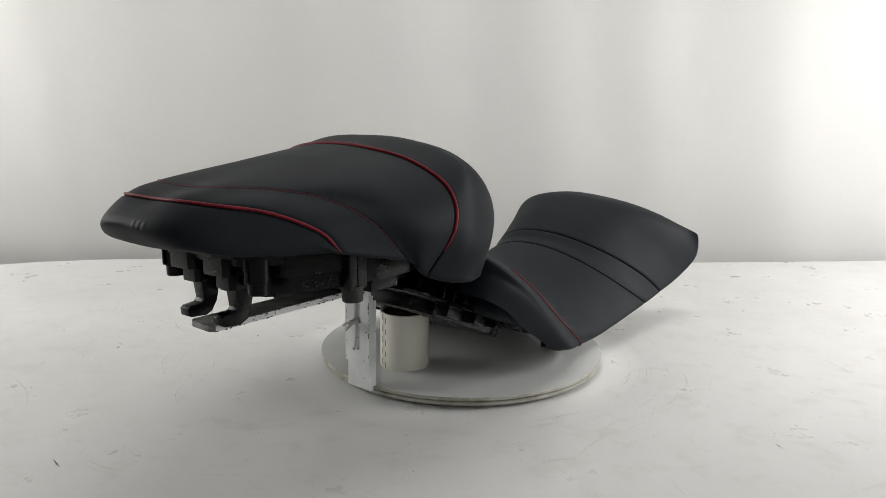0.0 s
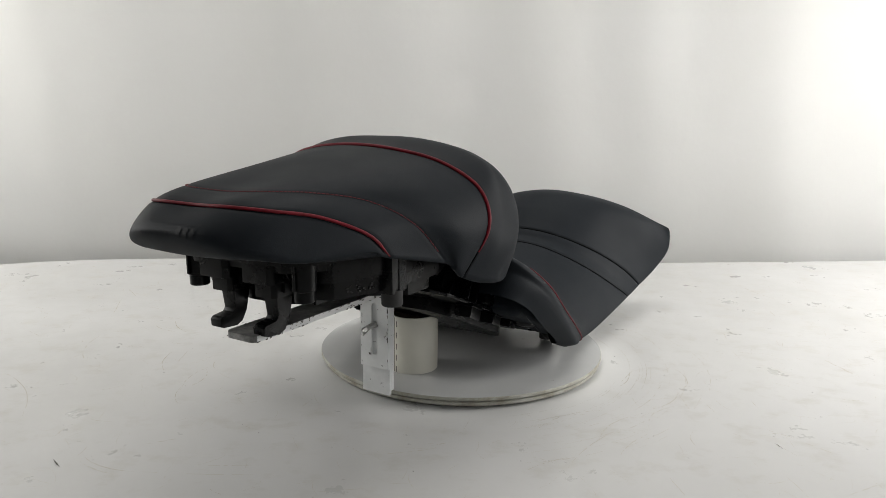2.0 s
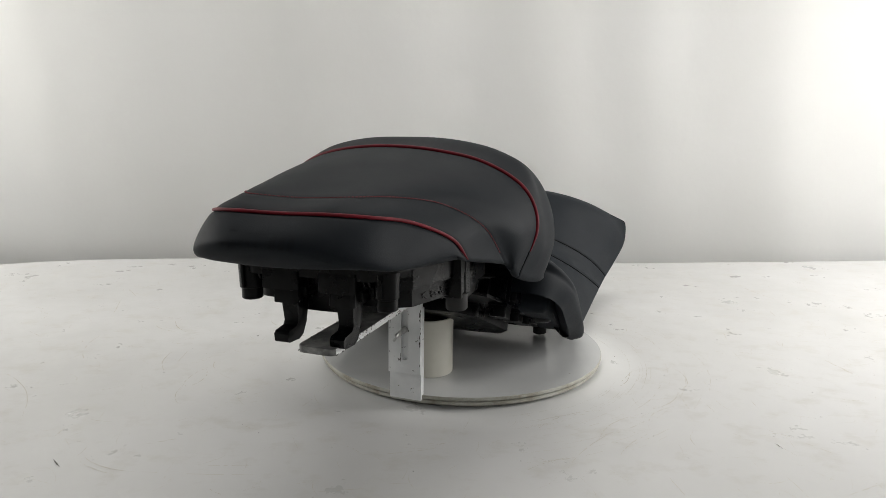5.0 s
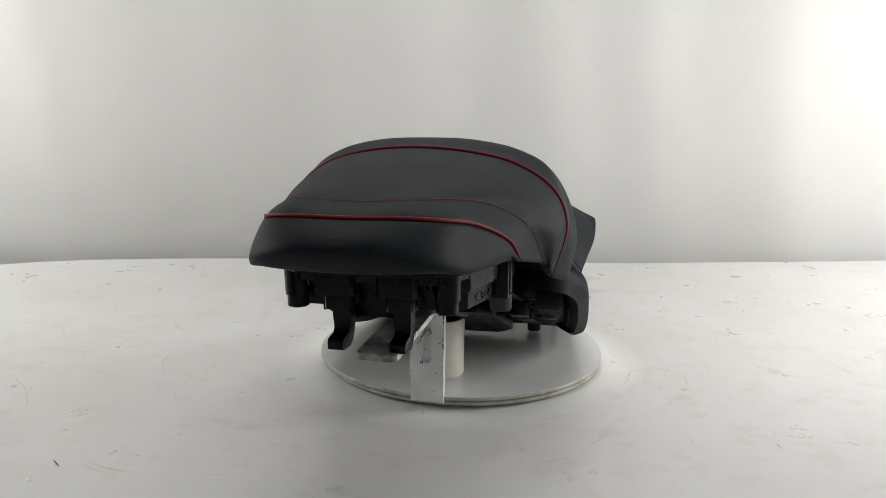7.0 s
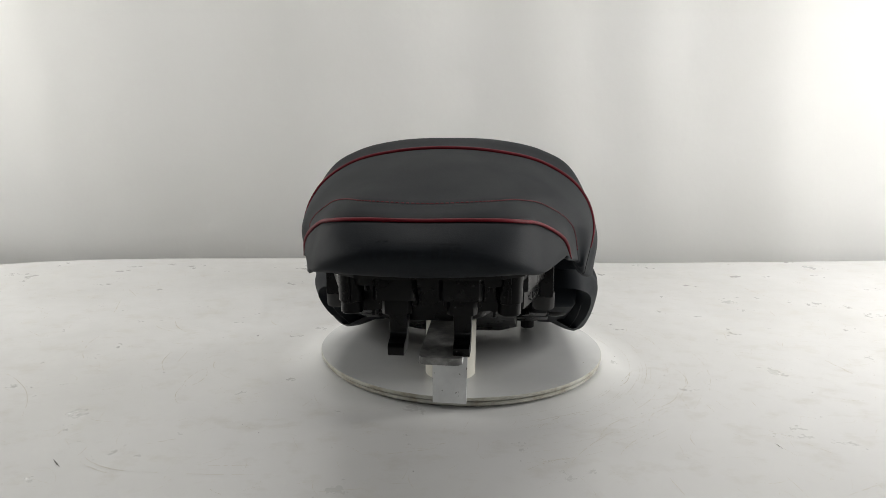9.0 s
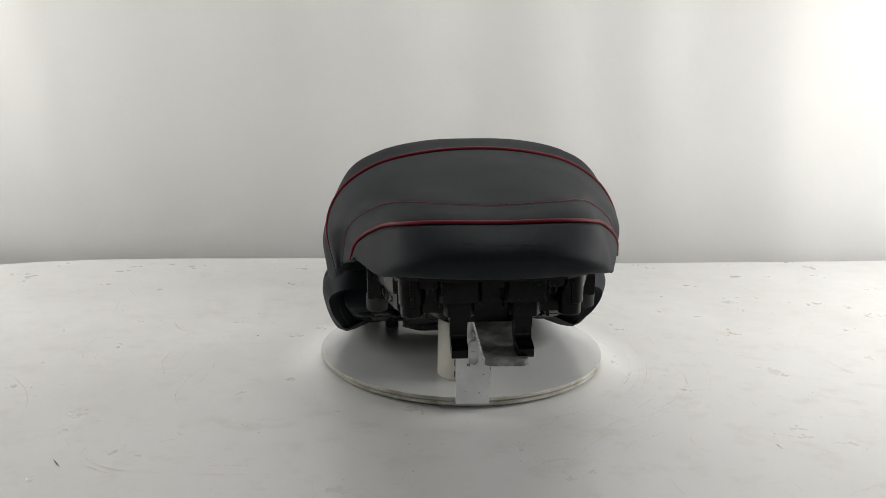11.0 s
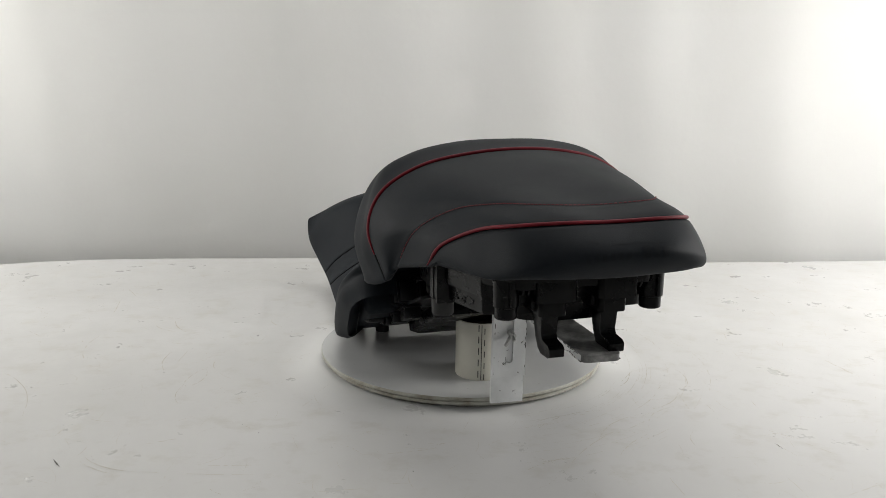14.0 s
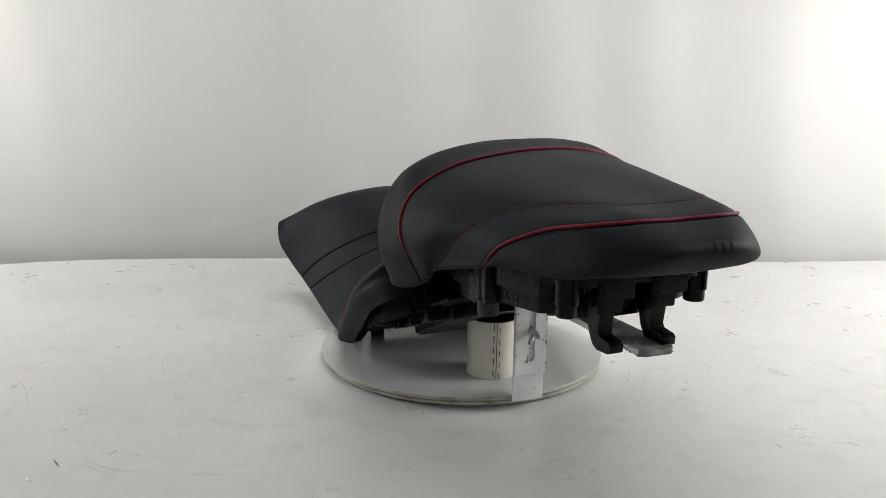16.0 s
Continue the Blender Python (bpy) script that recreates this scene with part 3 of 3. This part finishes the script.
        hk = part("hook", bm, PLASTIC, seat, "black plastic latch hook", 40, SEAT)
        part("hook_rib", prism([(-0.3450, 0.150), (-0.3390, 0.162), (-0.3600, 0.162), (-0.3600, 0.1520)], "x", c - 0.0150, c + 0.0150, 0.0010), PLASTIC, hk, "", 40, SEAT)
        # gussets between the bosses and the lip
        for gx in (0.0120, 0.0450, 0.0500):
            part("gusset", prism([(-0.3760, 0.186), (-0.3660, 0.1660), (-0.3450, 0.1620), (-0.3450, 0.186)], "x", sg * gx - 0.0011, sg * gx + 0.0011, 0.0005), PLASTIC, seat, "", 40, SEAT)
        post = part("side_post", box(sg * 0.0925 - 0.0078, sg * 0.0925 + 0.0078, -0.291, -0.271, 0.142, 0.188, 0.002), PLASTIC, seat, "", 40, SEAT)
        part("grained_strip", box(sg * 0.0985 - 0.0028, sg * 0.0985 + 0.0028, -0.2815, -0.2705, 0.1440, 0.1875, 0.0008), GRAIN_PLASTIC, post, "grained grey-black strip", 40, SEAT)
        part("rubber_foot", lathe([(0.0003, 0.1302), (0.0086, 0.1302), (0.0096, 0.1314), (0.0099, 0.145), (0.0003, 0.145)], 28, sg * 0.0925, -0.281), RUBBER, seat, "round rubber foot", 40, SEAT)
        bm, rnd = bmesh.new(), random.Random(8)
        for k in range(22):
            y, z, d = rnd.uniform(-0.0145, 0.0145), rnd.uniform(-0.0032, 0.0032), rnd.uniform(0.0004, 0.0010)
            proud = 0.0001 + 0.00003 * k
            box(min(-sg * 0.0006, sg * proud), max(-sg * 0.0006, sg * proud), y - d, y + d, z - 0.7 * d, z + 0.7 * d, 0.00015, bm)
        part("marking", bm, RUBBER, seat, "rough raised marking", 40, SEAT @ pose(sg * 0.0822, -0.3145, 0.1520, 0, 0, -sg * 18))
        part("rib", box(sg * 0.070 - 0.002, sg * 0.070 + 0.002, -0.262, -0.150, 0.132, 0.150, 0.0008), PLASTIC, seat, "", 40, SEAT)
        part("catch", prism([(-0.222, 0.146), (-0.222, 0.130), (-0.212, 0.126), (-0.196, 0.132), (-0.196, 0.146)], "x", sg * 0.060 - 0.008, sg * 0.060 + 0.008, 0.0014), PLASTIC, seat, "", 40, SEAT)
    for k in range(5):
        part("rib", box(-0.050 + 0.025 * k - 0.0012, -0.050 + 0.025 * k + 0.0012, -0.335, -0.240, 0.1370, 0.1460, 0.0005), PLASTIC, seat, "", 40, SEAT)
    part("lip", prism(pan_outline([(0.030, -0.383), (0.056, -0.379), (0.074, -0.366), (0.086, -0.335)]), "z", 0.1790, 0.1905, 0.0015), PLASTIC, seat, "", 40, SEAT)
    for sg in (-1, 1):
        rear = [(sg * 0.050, -0.262), (sg * 0.094, -0.258), (sg * 0.094, -0.222), (sg * 0.076, -0.208), (sg * 0.050, -0.208)]
        part("rear_block", prism(rear[::sg], "z", 0.1335, 0.1480, 0.0025), PLASTIC, seat, "", 40, SEAT)
    part("cross_rib", box(-0.060, 0.060, -0.349, -0.343, 0.155, 0.176, 0.001), PLASTIC, seat, "", 40, SEAT)
    return seat


EMBLEM = ([(1.80, 2.02, -0.168 + 0.030 * k, -0.152 + 0.030 * k) for k in range(6)] + [(1.82, 2.22, 0.048 + 0.036 * k, 0.072 + 0.036 * k) for k in range(3)]
          + [(2.30, 2.315, -0.060, 0.160), (2.36, 2.43, -0.140, -0.128), (2.36, 2.43, -0.118, -0.104)])


def build_passenger_seat():
    seat = thing("passenger_seat", "black vinyl motorcycle passenger seat with side flaps", "motorcycle seat")
    part("cover", cover(PILLION, [(2, 0.0010, 0.04), (4, 0.0022, 0.026), (5, 0.0022, 0.030)], tuck=((0.020, -0.001), (0.08, 0.0), (0.18, 0.003))), VINYL, seat, "black grained vinyl cover", smooth=80, place=SEAT)
    for sg in (-1, 1):
        part("piping", cord(PILLION, 2, 0.0008, sg * 0.42, sg * 1.0, lift=0.0004), PIPING, seat, "thin red piping along the flap", 80, SEAT)
    part("seam", cord(PILLION, 4, 0.0011, lift=-0.0012), SEAM, seat, "sewn black seam", 80, SEAT)
    part("seam", cord(PILLION, 5, 0.0011, lift=-0.0012), SEAM, seat, "sewn black seam", 80, SEAT)
    tilt = SEAT @ pose(0, -0.035, 0.062) @ pose(0, 0, 0, -24, 0, 0)
    pan = pan_outline([(0.078, -0.150), (0.100, -0.110), (0.110, -0.02), (0.110, 0.075), (0.10, 0.118)])
    part("base_pan", prism(pan, "z", -0.004, 0.018, 0.004), PLASTIC, seat, "black moulded plastic base pan", 40, tilt)
    rail = pan_outline([(0.078, -0.172), (0.092, -0.160), (0.106, -0.090), (0.112, -0.02), (0.110, 0.040)])
    part("pan_flange", prism(rail, "z", -0.0115, -0.0080, 0.0008), PLASTIC, seat, "thin glossy flange round the pan", 40, tilt)
    well = pan_outline([(0.050, -0.125), (0.068, -0.10), (0.074, 0.01), (0.055, 0.055)])
    part("pan_well", prism(well, "z", -0.026, -0.002, 0.005), PLASTIC, seat, "", 40, tilt)
    for sg in (-1, 1):
        for cy, cx, deep, wide in ((-0.112, 0.094, 0.0255, 0.0115), (-0.068, 0.098, 0.0235, 0.0100), (-0.030, 0.100, 0.0205, 0.0085)):
            cup = part("cup", box(sg * cx - 0.0095, sg * cx + 0.0095, cy - wide, cy + wide, -deep, -0.0095, 0.0022), PLASTIC, seat, "", 40, tilt)
            part("cup_rim", box(sg * cx - 0.0105, sg * cx + 0.0105, cy - wide - 0.001, cy + wide + 0.001, -0.0135, -0.0118, 0.0006), PLASTIC, cup, "", 40, tilt)
        for ry, top in ((-0.140, 0.012), (-0.122, 0.016), (-0.098, 0.014), (-0.084, 0.018), (-0.050, 0.014)):
            part("upright_rib", box(sg * 0.098 - 0.010, sg * 0.098 + 0.008, ry - 0.0011, ry + 0.0011, -0.0085, top, 0.0005), PLASTIC, seat, "", 40, tilt)
        part("side_catch", prism([(-0.152, -0.008), (-0.146, 0.010), (-0.120, 0.010), (-0.104, -0.008)], "x", sg * 0.086 - 0.003, sg * 0.086 + 0.003, 0.0010), PLASTIC, seat, "", 40, tilt)
        part("inner_bulge", lathe([(0.0003, -0.016), (0.012, -0.014), (0.019, -0.006), (0.021, 0.006), (0.0003, 0.010)], 32, sg * 0.118, -0.022), PLASTIC, seat, "smooth glossy bulge inside the flap", 60, tilt)
        bm = bmesh.new()
        for k in range(22):
            seam = [on_loft(PILLION, 0, sg * (0.58 + 0.25 * (k + f) / 22)) + Vector((-sg * 0.011, 0, -0.0008)) for f in (0, 0.5)]
            tube(seam, 0.0003, 5, bm)
        part("hem_stitching", bm, WHITE_THREAD, seat, "pale stitching inside the flap edge", 80, SEAT)
    for sg in (-1, 1):
        part("rubber_foot", lathe([(0.0003, 0.0006), (0.0078, 0.0006), (0.0090, 0.0016), (0.0094, 0.045), (0.0003, 0.045)], 28, sg * 0.090, 0.074), RUBBER, seat, "round rubber foot", 40, SEAT)
        part("boss", lathe([(0.0003, -0.018), (0.0095, -0.018), (0.0105, -0.016), (0.0105, 0.002), (0.0003, 0.002)], 24, sg * 0.088, -0.045), PLASTIC, seat, "", 40, tilt)
        part("boss", lathe([(0.0003, -0.014), (0.0110, -0.014), (0.0125, -0.012), (0.0125, 0.002), (0.0003, 0.002)], 24, sg * 0.095, 0.02), PLASTIC, seat, "", 40, tilt)
        part("rib", box(sg * 0.098 - 0.005, sg * 0.098 + 0.005, -0.085, 0.07, -0.010, 0.004, 0.002), PLASTIC, seat, "", 40, tilt)
        part("rib", box(sg * 0.075 - 0.020, sg * 0.075 + 0.020, -0.012, -0.004, -0.016, 0.004, 0.002), PLASTIC, seat, "", 40, tilt)
        part("flap_lining", box(sg * 0.118 - 0.020, sg * 0.118 + 0.020, -0.086, 0.072, -0.012, 0.024, 0.011, segments=3), VINYL, seat, "black lining inside the flap", 60, tilt)
        part("clip", box(sg * 0.100 - 0.010, sg * 0.100 + 0.010, -0.108, -0.088, -0.006, 0.028, 0.003), PLASTIC, seat, "", 40, tilt)
    part("cross_rib", box(-0.100, 0.100, 0.050, 0.058, -0.012, 0.004, 0.002), PLASTIC, seat, "", 40, tilt)
    return seat


TURNTABLE = build_turntable()
PIPE_OB = build_pipe()
BRACKET = build_bracket()
RIDER_SEAT = build_rider_seat()
PASSENGER_SEAT = build_passenger_seat()

# scratches and marks on the table top: from, to, bow, and how strong


def build_marks():
    rnd = random.Random(11)
    made = {"faint": bmesh.new(), "scratch": bmesh.new(), "dark": bmesh.new()}

    def stroke(a, b, bow, width, kind):
        bm, n = made[kind], 16
        a, b = Vector((*a, 0)), Vector((*b, 0))
        side = (b - a).cross(Vector((0, 0, 1)))
        left, right = [], []
        for k in range(n + 1):
            s = k / n
            p = a.lerp(b, s) + side * bow * 4 * s * (1 - s) + side.normalized() * rnd.gauss(0, 0.0002)
            w = width * (0.62 if kind != "dark" else 1.0) * (0.25 + 0.75 * math.sin(math.pi * min(max(s, 0.06), 0.94))) * rnd.uniform(0.5, 1.2)
            q = side.normalized() * w
            left.append(bm.verts.new((p.x + q.x, p.y + q.y, 0.0004)))
            right.append(bm.verts.new((p.x - q.x, p.y - q.y, 0.0004)))
        for k in range(n):
            if kind != "dark" and rnd.random() < 0.30:
                continue
            bm.faces.new((left[k], left[k + 1], right[k + 1], right[k]))

    def dot(x, y, r):
        made["dark"].faces.new([made["dark"].verts.new((x + r * math.cos(a) * rnd.uniform(0.6, 1.2), y + r * math.sin(a) * rnd.uniform(0.6, 1.2), 0.0005)) for a in [2 * math.pi * q / 7 for q in range(7)]])

    stroke((-0.605, 0.047), (-0.578, 0.027), 0, 0.00052, "scratch")
    stroke((-0.496, 0.045), (-0.430, -0.097), .15, 0.00052, "scratch")
    stroke((-0.463, 0.061), (-0.488, 0.051), 0, 0.00079, "faint")
    stroke((-0.422, 0.113), (-0.379, 0.054), .1, 0.00055, "scratch")
    stroke((-0.441, 0.086), (-0.399, 0.058), .1, 0.00054, "scratch")
    stroke((-0.373, -0.020), (-0.358, -0.088), .1, 0.00049, "scratch")
    stroke((-0.355, -0.019), (-0.352, -0.064), 0, 0.00073, "faint")
    stroke((-0.313, -0.075), (-0.317, -0.145), -.2, 0.00046, "scratch")
    stroke((-0.306, -0.015), (-0.254, -0.117), .2, 0.00073, "faint")
    stroke((-0.568, 0.277), (-0.539, 0.239), 0, 0.00063, "scratch")
    stroke((-0.556, 0.227), (-0.527, 0.136), 0, 0.00091, "faint")
    stroke((-0.283, 0.123), (-0.258, 0.092), .1, 0.00083, "faint")
    stroke((-0.548, -0.105), (-0.447, -0.235), -.1, 0.00045, "scratch")
    stroke((-0.368, -0.312), (-0.355, -0.325), 0, 0.00060, "dark")
    stroke((-0.342, -0.306), (-0.285, -0.329), .1, 0.00040, "scratch")
    stroke((-0.285, -0.329), (-0.179, -0.328), .02, 0.00060, "faint")
    stroke((-0.343, -0.314), (-0.302, -0.335), .05, 0.00060, "faint")
    stroke((-0.300, -0.279), (-0.268, -0.262), 0, 0.00040, "scratch")
    stroke((-0.378, -0.226), (-0.351, -0.230), .1, 0.00040, "scratch")
    stroke((-0.392, -0.246), (-0.392, -0.269), 0, 0.00060, "faint")
    stroke((-0.304, -0.183), (-0.317, -0.137), -.1, 0.00041, "scratch")
    stroke((-0.317, -0.137), (-0.308, -0.073), -.1, 0.00043, "scratch")
    stroke((-0.123, -0.265), (-0.090, -0.286), -.1, 0.00060, "faint")
    stroke((-0.090, -0.286), (-0.017, -0.267), .05, 0.00060, "faint")
    stroke((-0.123, -0.355), (-0.077, -0.346), 0, 0.00060, "faint")
    stroke((-0.232, -0.316), (-0.176, -0.311), 0, 0.00060, "faint")
    stroke((0.269, -0.043), (0.251, -0.116), -.15, 0.00048, "scratch")
    stroke((0.251, -0.116), (0.209, -0.165), -.1, 0.00044, "scratch")
    stroke((0.250, -0.116), (0.249, -0.177), 0, 0.00066, "faint")
    stroke((0.208, -0.057), (0.176, -0.112), -.1, 0.00047, "scratch")
    stroke((0.026, -0.262), (0.040, -0.249), 0, 0.00060, "faint")
    stroke((0.063, -0.306), (0.104, -0.280), -.05, 0.00040, "scratch")
    stroke((0.099, -0.302), (0.155, -0.224), -.05, 0.00060, "faint")
    stroke((0.153, -0.272), (0.188, -0.228), -.05, 0.00060, "faint")
    stroke((0.078, -0.225), (0.153, -0.172), -.12, 0.00040, "scratch")
    stroke((0.326, -0.135), (0.327, -0.153), 0, 0.00043, "scratch")
    stroke((0.310, -0.239), (0.313, -0.251), 0, 0.00050, "dark")
    stroke((0.476, 0.002), (0.489, -0.051), 0, 0.00050, "scratch")
    stroke((0.329, -0.337), (0.376, -0.311), 0, 0.00060, "faint")
    stroke((0.187, -0.312), (0.193, -0.344), 0, 0.00060, "faint")
    stroke((0.236, -0.219), (0.230, -0.250), .1, 0.00040, "scratch")
    stroke((0.265, -0.317), (0.289, -0.313), .1, 0.00060, "faint")
    stroke((0.419, 0.386), (0.428, 0.383), 0, 0.00102, "dark")
    stroke((0.507, 0.398), (0.537, 0.304), .05, 0.00103, "faint")
    stroke((0.530, 0.286), (0.539, 0.234), 0, 0.00063, "scratch")
    stroke((0.454, 0.138), (0.460, 0.136), 0, 0.00070, "dark")
    stroke((0.474, 0.008), (0.488, -0.056), 0, 0.00075, "faint")
    stroke((0.495, 0.233), (0.492, 0.205), 0, 0.00061, "scratch")
    stroke((0.212, -0.053), (0.192, -0.087), 0, 0.00047, "scratch")
    stroke((0.080, -0.206), (0.136, -0.184), -.1, 0.00060, "faint")
    stroke((0.138, -0.243), (0.191, -0.181), -.12, 0.00060, "faint")
    stroke((0.194, -0.215), (0.236, -0.156), -.15, 0.00060, "faint")
    dot(-0.521, 0.155, 0.0014)
    dot(-0.282, 0.049, 0.0016)
    dot(-0.040, -0.315, 0.0007)
    dot(0.249, -0.063, 0.0009)
    dot(0.194, -0.231, 0.0008)
    dot(0.407, -0.107, 0.0008)
    dot(0.395, -0.247, 0.0008)
    dot(0.697, 0.476, 0.0018)
    dot(0.753, 0.399, 0.0016)
    dot(0.360, 0.079, 0.001)
    dot(0.201, -0.001, 0.001)
    dot(-0.355, -0.095, 0.001)
    dot(-0.321, 0.109, 0.0014)
    dot(-0.198, -0.248, 0.0008)
    dot(-0.219, -0.230, 0.0006)
    # fine wear all over, and rubbed arcs round the turntable
    for _ in range(1500):
        x, y = rnd.uniform(-0.95, 0.95), rnd.uniform(-0.42, 0.50)
        if math.hypot(x, y) < 0.2 or y > 0.48 + 0.45 * min(0, x + 0.6):
            continue
        a, d = rnd.uniform(0, math.pi), rnd.uniform(0.006, 0.035)
        stroke((x, y), (x + d * math.cos(a), y + d * math.sin(a)), rnd.uniform(-0.1, 0.1), rnd.uniform(0.00015, 0.0004), "faint" if rnd.random() < 0.85 else "scratch")
    for _ in range(60):
        r, a, d = rnd.uniform(0.20, 0.31), radians(rnd.uniform(-80, 15)), radians(rnd.uniform(6, 26))
        stroke((r * math.cos(a), r * math.sin(a)), (r * math.cos(a + d), r * math.sin(a + d)), d / 8 + rnd.uniform(-0.02, 0.02), rnd.uniform(0.00015, 0.0004), "faint" if rnd.random() < 0.85 else "scratch")
    for _ in range(60):
        x, y = rnd.uniform(-0.9, 0.9), rnd.uniform(-0.40, 0.5)
        if math.hypot(x, y) > 0.2 and y < 0.48 + 0.45 * min(0, x + 0.6):
            dot(x, y, rnd.uniform(0.0002, 0.0006))
    for kind, mat, label in (("faint", SCRATCH_SOFT, "pale scuffs"), ("scratch", SCRATCH, "fine brownish scratches"), ("dark", MARK, "small dark marks and specks")):
        tagged(part("scuffing" if kind != "dark" else "specking", made[kind], mat, TABLE_OB, label, smooth=0), kind="stuff")


build_marks()


# ---- what turns ----
def motions():
    rows = [(k / 5, pose(0, 0, 0, 0, 0, turn(k / 5))) for k in range(81)]
    rows = rows[:1] + [(1 / 30, pose(0, 0, 0, 0, 0, turn(1 / 30)))] + rows[1:-1] + [(16 - 1 / 30, pose(0, 0, 0, 0, 0, turn(16 - 1 / 30)))] + rows[-1:]
    for ob in (TURNTABLE, PIPE_OB, BRACKET, RIDER_SEAT, PASSENGER_SEAT):
        walk(ob, rows)


motions()
